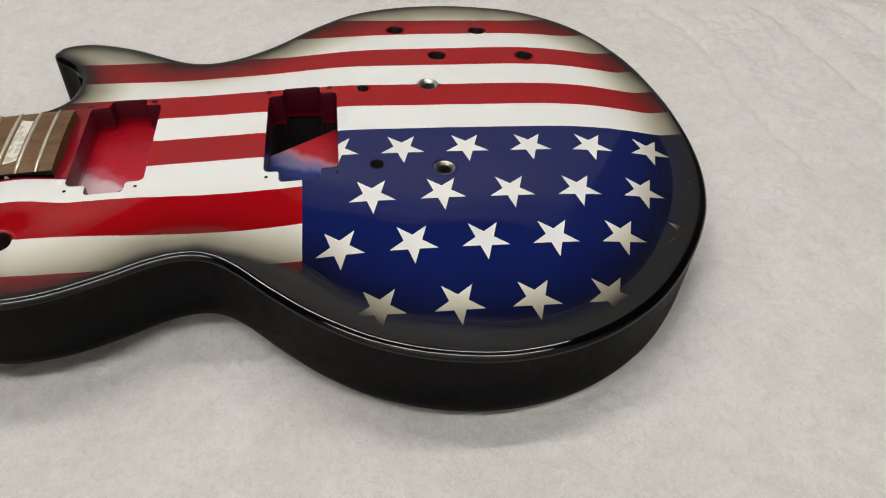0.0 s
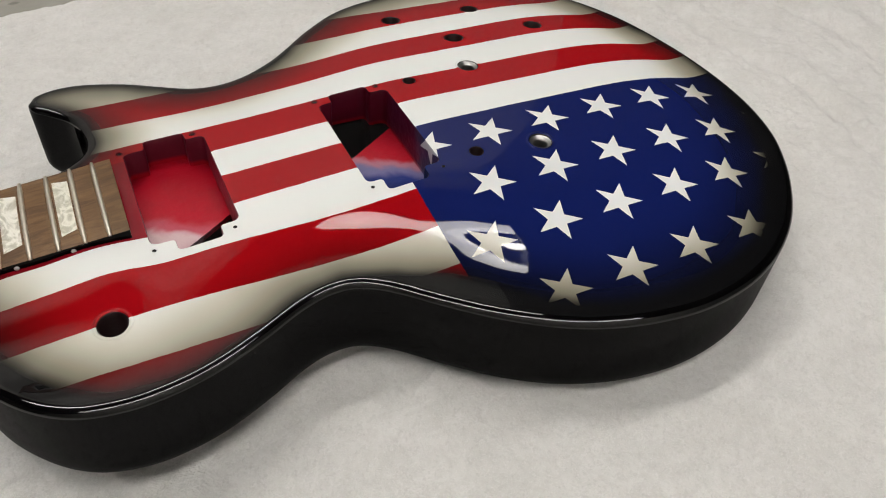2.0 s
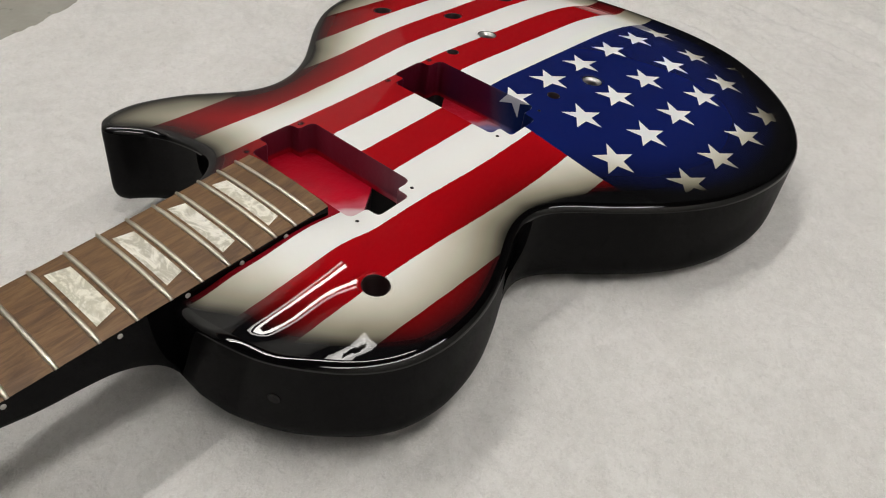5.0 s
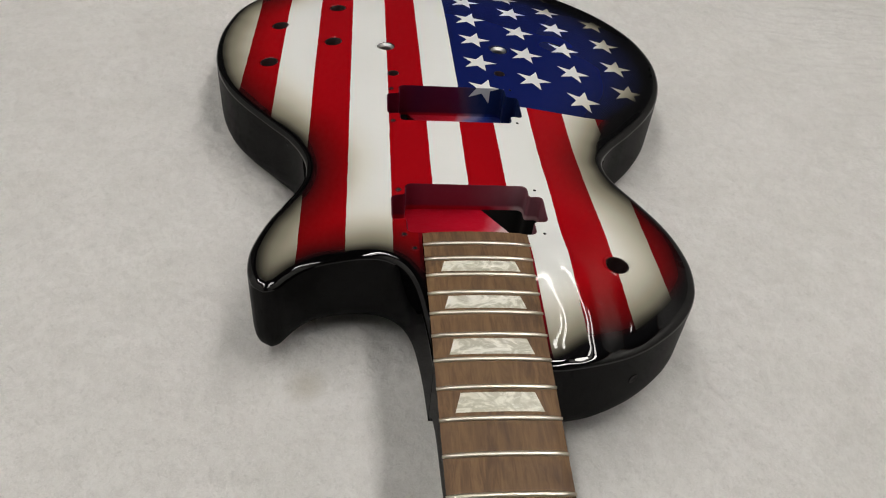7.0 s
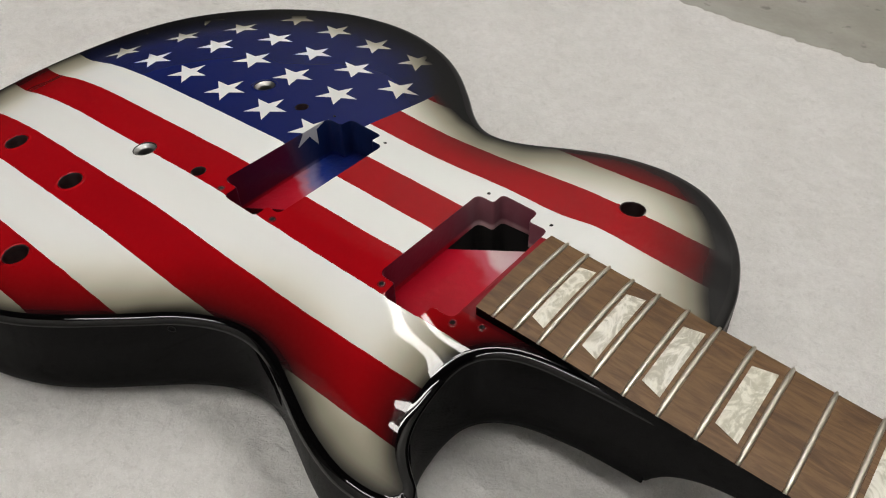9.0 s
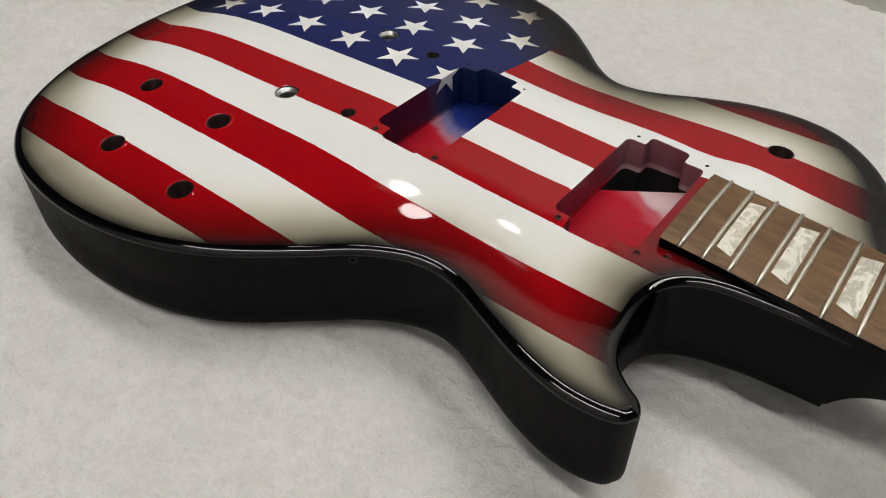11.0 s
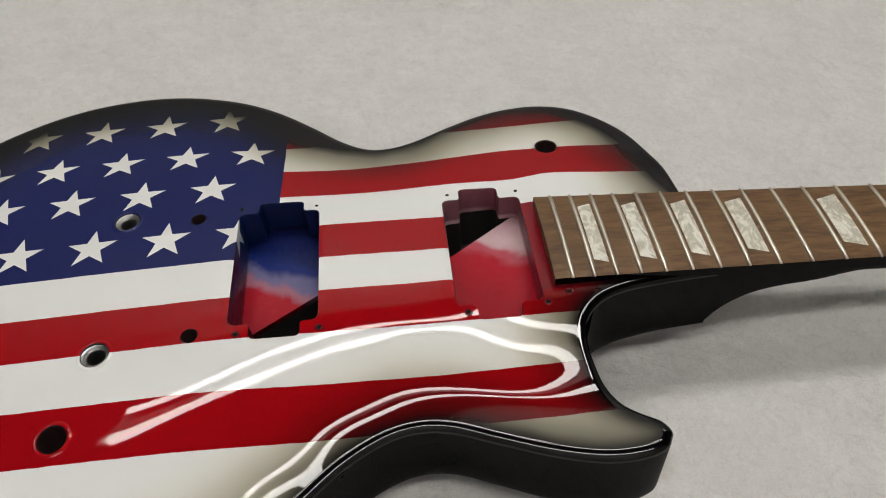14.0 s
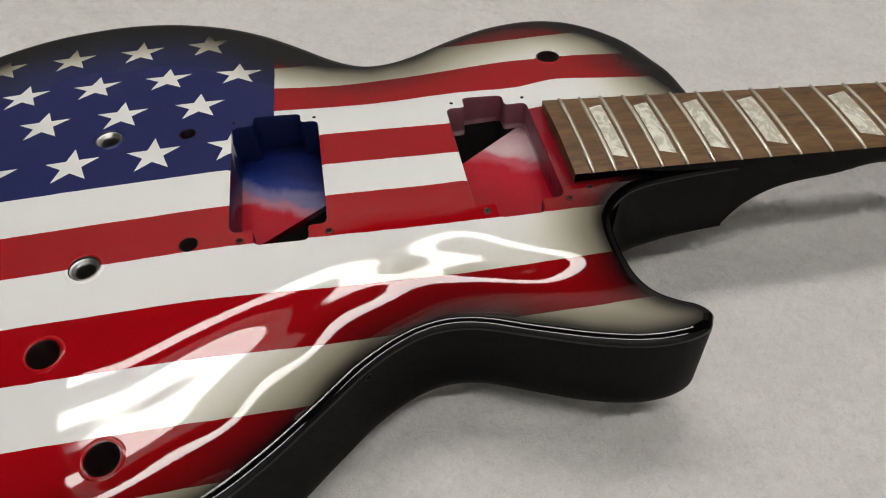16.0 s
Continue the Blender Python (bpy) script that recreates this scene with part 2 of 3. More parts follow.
M_DOT = plain("pale_side_dot", (0.55, 0.53, 0.50), 0.4)
M_TOWEL = terry()
M_TABLE = concrete("grey_worn_benchtop", (0.30, 0.29, 0.25), (0.38, 0.37, 0.33))
M_FLOOR = concrete("dark_concrete", (0.10, 0.10, 0.095), (0.16, 0.155, 0.145))
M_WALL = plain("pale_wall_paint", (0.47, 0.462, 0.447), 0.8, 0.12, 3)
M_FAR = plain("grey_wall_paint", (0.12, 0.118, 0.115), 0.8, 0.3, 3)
M_TRIM = plain("brown_wood_trim", (0.24, 0.15, 0.11), 0.6, 0.3, 12)
M_CEIL = plain("dull_ceiling_board", (0.060, 0.059, 0.058), 0.85, 0.3, 3)
M_ENAMEL = plain("grey_enamel", (0.16, 0.16, 0.155), 0.5, 0.05)
M_TUBE, M_BRIGHT_TUBE, M_DIM_TUBE = glow("fluorescent_tube", TUBE_GLOW), glow("bright_fluorescent_tube", BRIGHT_TUBE_GLOW), glow("dim_fluorescent_tube", DIM_TUBE_GLOW)


# ---- mesh helpers ----
def mesh_of(name, verts, faces, smooth=False):
    me = bpy.data.meshes.new(name)
    me.from_pydata([tuple(map(float, v)) for v in verts], [], [tuple(map(int, f)) for f in faces])
    me.validate()
    if smooth:
        me.polygons.foreach_set("use_smooth", [True] * len(me.polygons))
    me.update()
    return me


def part(name, me, material, parent=None, label=""):
    if isinstance(me, bmesh.types.BMesh):
        bm, me = me, bpy.data.meshes.new(name)
        bm.to_mesh(me)
        bm.free()
    if not me.materials:
        me.materials.append(material)
    ob = new(name, me)
    if parent is not None:
        ob.parent = parent
    if label:
        tagged(ob, label)
    return ob


def thing(name, label, category, group="", kind="", at=(0, 0, 0)):
    ob = new(name)
    ob.empty_display_size = 0.05
    ob.location = at
    return tagged(ob, label, category, group, kind)


def box(x0, x1, y0, y1, z0, z1, bevel=0.0, seg=2):
    bm = bmesh.new()
    bmesh.ops.create_cube(bm, size=1)
    bmesh.ops.transform(bm, verts=bm.verts, matrix=Matrix.LocRotScale(((x0 + x1) / 2, (y0 + y1) / 2, (z0 + z1) / 2), None, (x1 - x0, y1 - y0, z1 - z0)))
    if bevel:
        bmesh.ops.bevel(bm, geom=bm.edges[:], offset=bevel, segments=seg, affect="EDGES", profile=0.5)
    return bm


def rings(name, loops, closed=True, cap_start=False, cap_end=False, smooth=True):
    """A skin over loops of equally many points."""
    k, verts, faces = len(loops[0]), [p for l in loops for p in l], []
    for a in range(len(loops) - 1):
        for i in range(k if closed else k - 1):
            j = (i + 1) % k
            faces.append((a * k + i, a * k + j, (a + 1) * k + j, (a + 1) * k + i))
    if cap_start:
        faces.append(tuple(range(k))[::-1])
    if cap_end:
        faces.append(tuple(range((len(loops) - 1) * k, len(loops) * k)))
    return mesh_of(name, verts, faces, smooth)


# ---- the guitar's form ----
RIM = 0.0525
BASS = [(-250, -27), (-249.5, -38), (-246, -58), (-237, -80.5), (-222.5, -100), (-205.5, -112.5), (-186.5, -117.5), (-168, -117), (-150, -113), (-130, -105), (-110, -95.5),
        (-95, -91.5), (-82, -93), (-68, -102), (-50, -119), (-30, -136), (-8, -150), (14, -159), (35, -164), (57, -166), (80, -164), (100, -159), (120.5, -150),
        (141, -136.5), (159, -119)]
TAIL = [(176, -96.5), (190, -70.5), (199.5, -38), (203, 0), (200, 42), (188, 90), (163, 132)]
TREBLE = [(128, 157.5), (90, 167), (54, 168), (22, 163), (-6, 152.5), (-28, 138), (-48, 121), (-65, 107), (-82, 97.5), (-97, 94), (-112, 96), (-130, 103.5),
          (-150, 112), (-170, 117.5), (-185, 118), (-196, 115), (-200, 110)]
CUTAWAY = [(-201, 107), (-198, 101.5), (-191, 96.5), (-184, 90), (-179.5, 81), (-177.5, 70), (-177, 60), (-178.5, 50.5), (-183, 43), (-191, 37), (-202, 33),
           (-216, 30.5), (-232, 28.5), (-250, 27)]


def spline(points, n=8):
    p = np.array(points, float)
    out = []
    for i in range(len(p) - 1):
        a, b, c, d = p[max(i - 1, 0)], p[i], p[i + 1], p[min(i + 2, len(p) - 1)]
        for k in range(n):
            t = k / n
            out.append(0.5 * (2 * b + (c - a) * t + (2 * a - 5 * b + 4 * c - d) * t * t + (3 * b - a - 3 * c + d) * t**3))
    out.append(p[-1])
    return np.array(out)


def resample(c, step):
    s = np.r_[0, np.cumsum(np.hypot(*np.diff(c, axis=0).T))]
    q = np.linspace(0, s[-1], int(s[-1] / step) + 1)
    return np.c_[np.interp(q, s, c[:, 0]), np.interp(q, s, c[:, 1])]


OUTLINE = resample(spline(np.array(BASS + TAIL + TREBLE + CUTAWAY) / 1000), 0.002)
CLOSED = np.vstack([OUTLINE, resample(np.array([OUTLINE[-1], OUTLINE[0]]), 0.002)[1:-1]])


def inset(loop, d):
    """The closed loop (anticlockwise) moved inwards by d."""
    t = np.roll(loop, -1, 0) - np.roll(loop, 1, 0)
    t /= np.linalg.norm(t, axis=1)[:, None]
    return loop + d * np.c_[-t[:, 1], t[:, 0]]


# the carve follows the outer edge alone, so highlights run on into the cutaway
_cut = (CLOSED[:, 1] > 0.0265) & (CLOSED[:, 1] < 0.1075) & (CLOSED[:, 0] < -0.1765) & (np.arange(len(CLOSED)) > len(CLOSED) // 2)
CARVED = CLOSED[~_cut]


def edge_of(x, y, loop=CLOSED):
    """A smooth distance from the body's edge."""
    p, out = np.c_[np.ravel(x), np.ravel(y)], []
    for i in range(0, len(p), 4000):
        r2 = ((p[i:i + 4000, None] - loop[None]) ** 2).sum(-1) + 1e-9
        out.append(((r2**-3).sum(1) * 0.002 / (math.sqrt(math.pi) * 1.32934 / 2)) ** -0.2)
    return np.concatenate(out)


_d = np.array([0, 6, 14, 22, 32, 45, 64, 80, 100, 120, 140, 170]) / 1000
_h = np.array([0, -0.6, -1.0, -0.9, -0.1, 1.6, 4.6, 6.9, 9.3, 10.6, 11.0, 11.1]) / 1000
_q = np.linspace(0, 0.17, 341)
_k = np.exp(-0.5 * (np.arange(-16, 17) / 6) ** 2)
_v = np.convolve(np.pad(np.interp(_q, _d, _h), 16, "reflect", reflect_type="odd"), _k / _k.sum(), "valid")


def ease(v, lo, hi):
    t = np.clip((v - lo) / (hi - lo), 0, 1)
    return t * t * (3 - 2 * t)


# reliefs shaped to put highlights where the camera sees them, in hundredths of a millimetre, row by row along the body
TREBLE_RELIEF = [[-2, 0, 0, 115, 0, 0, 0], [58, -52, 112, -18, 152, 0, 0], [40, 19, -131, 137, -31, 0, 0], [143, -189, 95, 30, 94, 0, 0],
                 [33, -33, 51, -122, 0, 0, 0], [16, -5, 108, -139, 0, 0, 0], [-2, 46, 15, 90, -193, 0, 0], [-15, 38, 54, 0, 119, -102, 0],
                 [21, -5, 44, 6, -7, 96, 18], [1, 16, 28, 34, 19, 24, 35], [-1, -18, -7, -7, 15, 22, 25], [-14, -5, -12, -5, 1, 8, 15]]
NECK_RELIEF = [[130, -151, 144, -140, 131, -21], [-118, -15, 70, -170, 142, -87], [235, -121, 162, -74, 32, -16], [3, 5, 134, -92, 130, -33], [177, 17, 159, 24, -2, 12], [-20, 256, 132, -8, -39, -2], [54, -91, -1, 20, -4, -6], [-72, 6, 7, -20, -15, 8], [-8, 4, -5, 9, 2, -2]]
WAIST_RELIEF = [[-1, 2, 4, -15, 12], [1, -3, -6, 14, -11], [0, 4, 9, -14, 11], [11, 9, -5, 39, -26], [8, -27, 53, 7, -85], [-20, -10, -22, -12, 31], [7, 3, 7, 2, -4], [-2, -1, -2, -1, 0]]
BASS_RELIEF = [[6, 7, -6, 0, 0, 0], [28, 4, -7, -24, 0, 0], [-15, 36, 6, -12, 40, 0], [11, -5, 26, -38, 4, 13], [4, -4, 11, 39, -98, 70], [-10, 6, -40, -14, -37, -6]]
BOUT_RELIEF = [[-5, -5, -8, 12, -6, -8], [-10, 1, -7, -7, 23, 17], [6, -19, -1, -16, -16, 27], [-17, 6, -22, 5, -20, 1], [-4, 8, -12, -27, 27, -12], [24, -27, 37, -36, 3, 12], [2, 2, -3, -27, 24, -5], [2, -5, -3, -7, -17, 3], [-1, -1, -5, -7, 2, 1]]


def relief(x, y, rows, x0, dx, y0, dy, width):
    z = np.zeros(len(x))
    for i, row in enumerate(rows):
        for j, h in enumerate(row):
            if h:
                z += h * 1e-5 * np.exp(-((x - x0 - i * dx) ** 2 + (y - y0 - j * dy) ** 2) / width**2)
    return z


def top_z(x, y):
    """The carved top: a dished edge, a crown, and a plane that falls towards the neck."""
    x = np.ravel(x)
    steep = 1 + 0.20 * ease(x, 0.035, -0.02) + 0.55 * ease(x, 0.06, 0.19)
    d = edge_of(x, y, CARVED)
    h = np.interp(np.minimum(d * (1 + (steep - 1) * ease(d, 0.0, 0.03)), 0.1699), _q, _v)
    crown = 0.0114 - 0.0110 * np.clip((-0.004 - x) / 0.171, 0, 1.5)
    # a hollow and a lift beside the neck's end, shaped to fit the camera's view
    y = np.ravel(y)
    treble = ease(x, -0.08, -0.14) * 0.0040 * np.exp(-(((y - 0.088) / 0.027) ** 2))
    board_lift = 0.0012 * ease(y, 0.060, 0.026) * ease(y, 0.000, 0.020) * ease(x, -0.155, -0.195)
    k = 0.0010
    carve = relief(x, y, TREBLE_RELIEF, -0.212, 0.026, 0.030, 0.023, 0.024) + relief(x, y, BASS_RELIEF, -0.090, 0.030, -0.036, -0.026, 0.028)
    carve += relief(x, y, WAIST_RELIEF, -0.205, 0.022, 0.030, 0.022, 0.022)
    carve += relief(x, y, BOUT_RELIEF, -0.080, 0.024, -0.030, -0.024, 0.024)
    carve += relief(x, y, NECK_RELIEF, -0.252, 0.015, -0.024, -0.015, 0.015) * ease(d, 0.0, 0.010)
    # the tail's bass corner is raised to fit its outline from the camera
    carve += 0.0022 * np.exp(-(((x - 0.178) / 0.045) ** 2 + ((y + 0.085) / 0.075) ** 2)) * ease(d, 0.030, 0.004)
    return RIM + carve + board_lift - k * np.log(np.exp(-h / k) + np.exp(-crown / k)) - treble * (0.7 + 0.3 * ease(d, 0.0, 0.025))


def inside(loop, x, y):
    r = np.zeros(len(x), bool)
    for (x0, y0), (x1, y1) in zip(loop, np.roll(loop, -1, 0)):
        hit = (y0 > y) != (y1 > y)
        with np.errstate(divide="ignore", invalid="ignore"):
            r ^= hit & (x < (x1 - x0) * (y - y0) / (y1 - y0 + 1e-15) + x0)
    return r


def circle(cx, cy, r, n=28):
    a = np.linspace(0, 2 * math.pi, n, endpoint=False)
    return np.c_[cx + r * np.cos(a), cy + r * np.sin(a)]


def rounded(corners, radii, n=5):
    """A closed loop with rounded corners (anticlockwise)."""
    c, out = np.array(corners, float), []
    for i, r in enumerate(radii):
        p, a, b = c[i], c[i - 1], c[(i + 1) % len(c)]
        u, v = (a - p) / np.linalg.norm(a - p), (b - p) / np.linalg.norm(b - p)
        s, e = p + u * r, p + v * r
        for k in range(n + 1):
            t = k / n
            out.append((1 - t) ** 2 * s + 2 * t * (1 - t) * p + t * t * e)
    return np.array(out)


def pickup_loop(x0, x1, e0, e1, w, ear):
    pts = [(x0, -w), (e0, -w), (e0, -ear), (e1, -ear), (e1, -w), (x1, -w), (x1, w), (e1, w), (e1, ear), (e0, ear), (e0, w), (x0, w)]
    rad = [4, 2, 3, 3, 2, 4, 4, 2, 3, 3, 2, 4]
    return rounded(np.array(pts) / 1000, np.array(rad) / 1000)


NECK_PU = pickup_loop(-161.5, -120.0, -150.5, -129.5, 36.0, 44.0)
BRIDGE_PU = pickup_loop(-56.0, -14.6, -47.6, -24.6, 36.5, 44.6)
POTS = [(0.0285, 0.1275), (0.0877, 0.1245), (0.0537, 0.0827), (0.1134, 0.0812)]
SWITCH = (-0.1842, -0.0755)
POSTS = [(0.0064, -0.0359), (0.0018, 0.0397)]
STUDS = [(0.0439, -0.0401), (0.0434, 0.0439)]
SCREWS = [(-0.0543, -0.0400), (-0.0154, -0.0405), (-0.1236, -0.0402), (-0.1605, -0.0400)]
CHIPPED = [(-0.0190, 0.0415), (-0.0562, 0.0410), (-0.1250, 0.0395), (-0.1628, 0.0375), (-0.1739, 0.0322)]
HOLES = ([NECK_PU, BRIDGE_PU] + [circle(*p, 0.0063) for p in POTS] + [circle(*SWITCH, 0.0064)] + [circle(*p, 0.0040, 20) for p in POSTS]
         + [circle(*p, 0.0064) for p in STUDS] + [circle(*p, 0.0010, 10) for p in SCREWS] + [circle(*p, 0.0013, 10) for p in CHIPPED])

guitar = thing("electric_guitar", "unfinished glossy single-cut electric guitar painted with stars and stripes", "guitar")
guitar.matrix_world = TIP


LIP, DROP = 0.0046, 0.0032


def body_top(parent):
    lip = inset(CLOSED, LIP)
    gx, gy = np.meshgrid(np.arange(-0.26, 0.21, 0.0026), np.arange(-0.17, 0.172, 0.00225))
    gx = gx + (np.arange(gx.shape[0]) % 2)[:, None] * 0.0013
    gx, gy = gx.ravel(), gy.ravel()
    keep = inside(inset(CLOSED, LIP + 0.0013), gx, gy)
    for h in HOLES:
        grow = h.mean(0) + (h - h.mean(0)) * (1 + 0.0012 / np.abs(h - h.mean(0)).max())
        keep &= ~inside(grow, gx, gy)
    verts, edges = [], []
    for loop in [lip] + HOLES:
        s = len(verts)
        verts += [Vector(p) for p in loop]
        edges += [(s + i, s + (i + 1) % len(loop)) for i in range(len(loop))]
    verts += [Vector(p) for p in np.c_[gx[keep], gy[keep]]]
    from mathutils.geometry import delaunay_2d_cdt
    vs, _, fs, *_ = delaunay_2d_cdt(verts, edges, [], 0, 1e-7)
    v = np.array([(p.x, p.y) for p in vs])
    f = np.array([t for t in fs if len(t) == 3])
    c = v[f].mean(1)
    ok = inside(lip, c[:, 0], c[:, 1])
    for h in HOLES:
        ok &= ~inside(h, c[:, 0], c[:, 1])
    z = top_z(v[:, 0], v[:, 1])
    me = mesh_of("body_top", np.c_[v, z], f[ok], True)
    att = me.attributes.new("edge", "FLOAT", "POINT")
    used = np.array([vv.co[:2] for vv in me.vertices])
    att.data.foreach_set("value", edge_of(used[:, 0], used[:, 1]).astype(np.float32))
    return part("body_top", me, M_FLAG, parent, "carved top painted with red and white stripes, white stars and a black burst edge")


def body_side(parent):
    zt = top_z(*inset(CLOSED, LIP).T)
    loops = [np.c_[inset(CLOSED, LIP), zt]]
    for a in (6, 12, 18, 24, 31, 38, 46, 55, 65, 77, 90):
        a = radians(a)
        loops.append(np.c_[inset(CLOSED, LIP - LIP * math.sin(a)), zt - DROP * (1 - math.cos(a))])
    part("rounded_edge", rings("rounded_edge", [l[::-1] for l in loops]), M_EDGE, parent, "black rounded edge under full clear coat")
    loops = loops[-1:]
    for z in (0.040, 0.028, 0.0195):
        loops.append(np.c_[CLOSED, np.full(len(CLOSED), z)])
    # the tenon by the cutaway stays clear of the cloth and keeps a sharper edge
    tenon = np.clip((-0.196 - CLOSED[:, 0]) / 0.04, 0, 1) * (np.abs(CLOSED[:, 1]) < 0.036)
    tenon = tenon * tenon * (3 - 2 * tenon)
    near = np.clip((CLOSED[:, 0] + 0.250) / 0.025, 0, 1)
    loops.append(np.c_[CLOSED, np.full(len(CLOSED), 0.0130)])
    for a in (18, 36, 54, 72, 90):
        a = radians(a)
        ins = 0.0060 * (1 - math.cos(a)) * np.maximum(near, 0.12)[:, None] * (1 - 0.85 * tenon[:, None])
        loops.append(np.c_[inset(CLOSED, ins), 0.0130 - 0.0100 * math.sin(a) + tenon * (0.0047 * math.sin(a))])
    n = len(OUTLINE)
    me = rings("body_side", [l[:n][::-1] for l in loops], False)
    part("body_back", mesh_of("body_back", loops[-1][::-1], [tuple(range(len(CLOSED)))]), M_BLACK, parent)
    return part("body_side", me, M_BLACK, parent, "gloss black body side")


def well(name, loop, floor_z, material, parent, label="", floor=True, lip=0.0006):
    """The wall and floor of a hole that goes down from the top."""
    z = top_z(loop[:, 0], loop[:, 1])
    c = loop.mean(0)
    small = loop + (c - loop) / np.linalg.norm(c - loop, axis=1)[:, None] * lip
    loops = [np.c_[loop, z], np.c_[small, z - lip * 1.2], np.c_[small, np.full(len(loop), floor_z)]]
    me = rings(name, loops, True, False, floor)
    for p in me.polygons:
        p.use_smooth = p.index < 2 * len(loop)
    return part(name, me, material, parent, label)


def pickup_cavity(parent, loop, floor_z, cut, deep_z, material, label):
    """A routed pocket whose floor is cut away along a slanting line over a deeper wiring channel."""
    cav = well("pickup_cavity", loop, floor_z, material, parent, label, False)
    (ax, ay), (bx, by) = cut
    keep, deep = [], []
    n = len(loop)
    side = (bx - ax) * (loop[:, 1] - ay) - (by - ay) * (loop[:, 0] - ax)
    for i in range(n):
        j = (i + 1) % n
        (keep if side[i] > 0 else deep).append(loop[i])
        if side[i] * side[j] < 0:
            p = loop[i] + (loop[j] - loop[i]) * side[i] / (side[i] - side[j])
            keep.append(p)
            deep.append(p)
    keep, deep = np.array(keep), np.array(deep)
    top = np.c_[keep, np.full(len(keep), floor_z)]
    me = mesh_of("cavity_floor", np.vstack([top, top - (0, 0, 0.003)]), [tuple(range(len(keep)))] + [(i, (i + 1) % len(keep), (i + 1) % len(keep) + len(keep), i + len(keep)) for i in range(len(keep))])
    part("cavity_floor", me, material, cav)
    k = len(deep)
    me = mesh_of("wiring_channel", np.vstack([np.c_[deep, np.full(k, floor_z + 0.0002)], np.c_[deep, np.full(k, deep_z)]]),
                 [(i, (i + 1) % k, (i + 1) % k + k, i + k) for i in range(k)] + [tuple(range(k, 2 * k))])
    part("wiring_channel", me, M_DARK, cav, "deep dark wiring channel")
    return cav


def collar(name, loop_c, r0, r1, r2, material, parent, label, up=0.0004):
    """A small turned ring let into the top: rim r0 to r1, bore r2."""
    z = float(top_z([loop_c[0]], [loop_c[1]])[0])
    prof = [(r0, -0.0004), (r0 - 0.0002, up), (r1, up), (r1 - 0.0003, up - 0.0009), (r2 + 0.0006, up - 0.0012), (r2, up - 0.0018), (r2 + 0.0004, up - 0.0030), (r2, up - 0.0042), (r2 + 0.0004, up - 0.0054), (r2, up - 0.014)]
    loops = [np.c_[circle(*loop_c, r, 28), np.full(28, z + h)] for r, h in prof]
    return part(name, rings(name, loops), material, parent, label)


body_top(guitar)
body_side(guitar)
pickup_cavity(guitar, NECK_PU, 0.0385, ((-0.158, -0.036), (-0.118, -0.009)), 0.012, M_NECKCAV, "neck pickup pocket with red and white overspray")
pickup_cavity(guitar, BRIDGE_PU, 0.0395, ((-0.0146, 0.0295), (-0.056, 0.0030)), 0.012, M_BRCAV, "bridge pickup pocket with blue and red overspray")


def raised_ring(p, r):
    """The lacquer's slight swelling round a hole."""
    prof = [(r + 0.0019, -0.00005), (r + 0.0013, 0.00022), (r + 0.0007, 0.00030), (r + 0.0002, 0.00016), (r - 0.0001, -0.0004)]
    loops = []
    for rr, up in prof:
        c = circle(*p, rr, 32)
        loops.append(np.c_[c, top_z(c[:, 0], c[:, 1]) + up])
    me = rings("raised_ring", loops)
    co = np.array([v.co[:2] for v in me.vertices])
    me.attributes.new("edge", "FLOAT", "POINT").data.foreach_set("value", edge_of(co[:, 0], co[:, 1]).astype(np.float32))
    part("raised_ring", me, M_FLAG, guitar, "raised ring of lacquer")


# wall colour darkened to near-black so the holes read as deep
M_RIMHOLE = plain("lacquered_hole_wall", (0.014, 0.006, 0.006), 0.3)
for p in POTS:
    well("control_hole", circle(*p, 0.0063), 0.008, M_RIMHOLE, guitar, "open drilled control hole")
    raised_ring(p, 0.0063)
well("switch_hole", circle(*SWITCH, 0.0064), 0.008, M_RIMHOLE, guitar, "open drilled toggle switch hole")
raised_ring(SWITCH, 0.0064)
for p in POSTS:
    well("bridge_post_hole", circle(*p, 0.0040, 20), 0.030, M_RIMHOLE, guitar, "empty bridge post hole")
for p in STUDS:
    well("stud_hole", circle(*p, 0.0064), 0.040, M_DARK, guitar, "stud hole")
    raised_ring(p, 0.0063)
    collar("stud_bushing", p, 0.0060, 0.0054, 0.0040, M_BUSH, guitar, "knurled threaded metal bushing", -0.0005)
for p in SCREWS:
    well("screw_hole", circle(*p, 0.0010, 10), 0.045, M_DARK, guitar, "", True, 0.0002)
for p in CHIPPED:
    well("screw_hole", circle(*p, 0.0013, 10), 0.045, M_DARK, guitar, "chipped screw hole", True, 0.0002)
    z = float(top_z([p[0]], [p[1]])[0])
    part("chip", rings("chip", [np.c_[circle(*p, r, 12), np.full(12, z + h)] for r, h in ((0.0020, -0.0002), (0.0017, 0.0005), (0.0013, 0.0004), (0.0011, -0.001))]), M_CHIP, guitar, "raised ring of chipped lacquer")


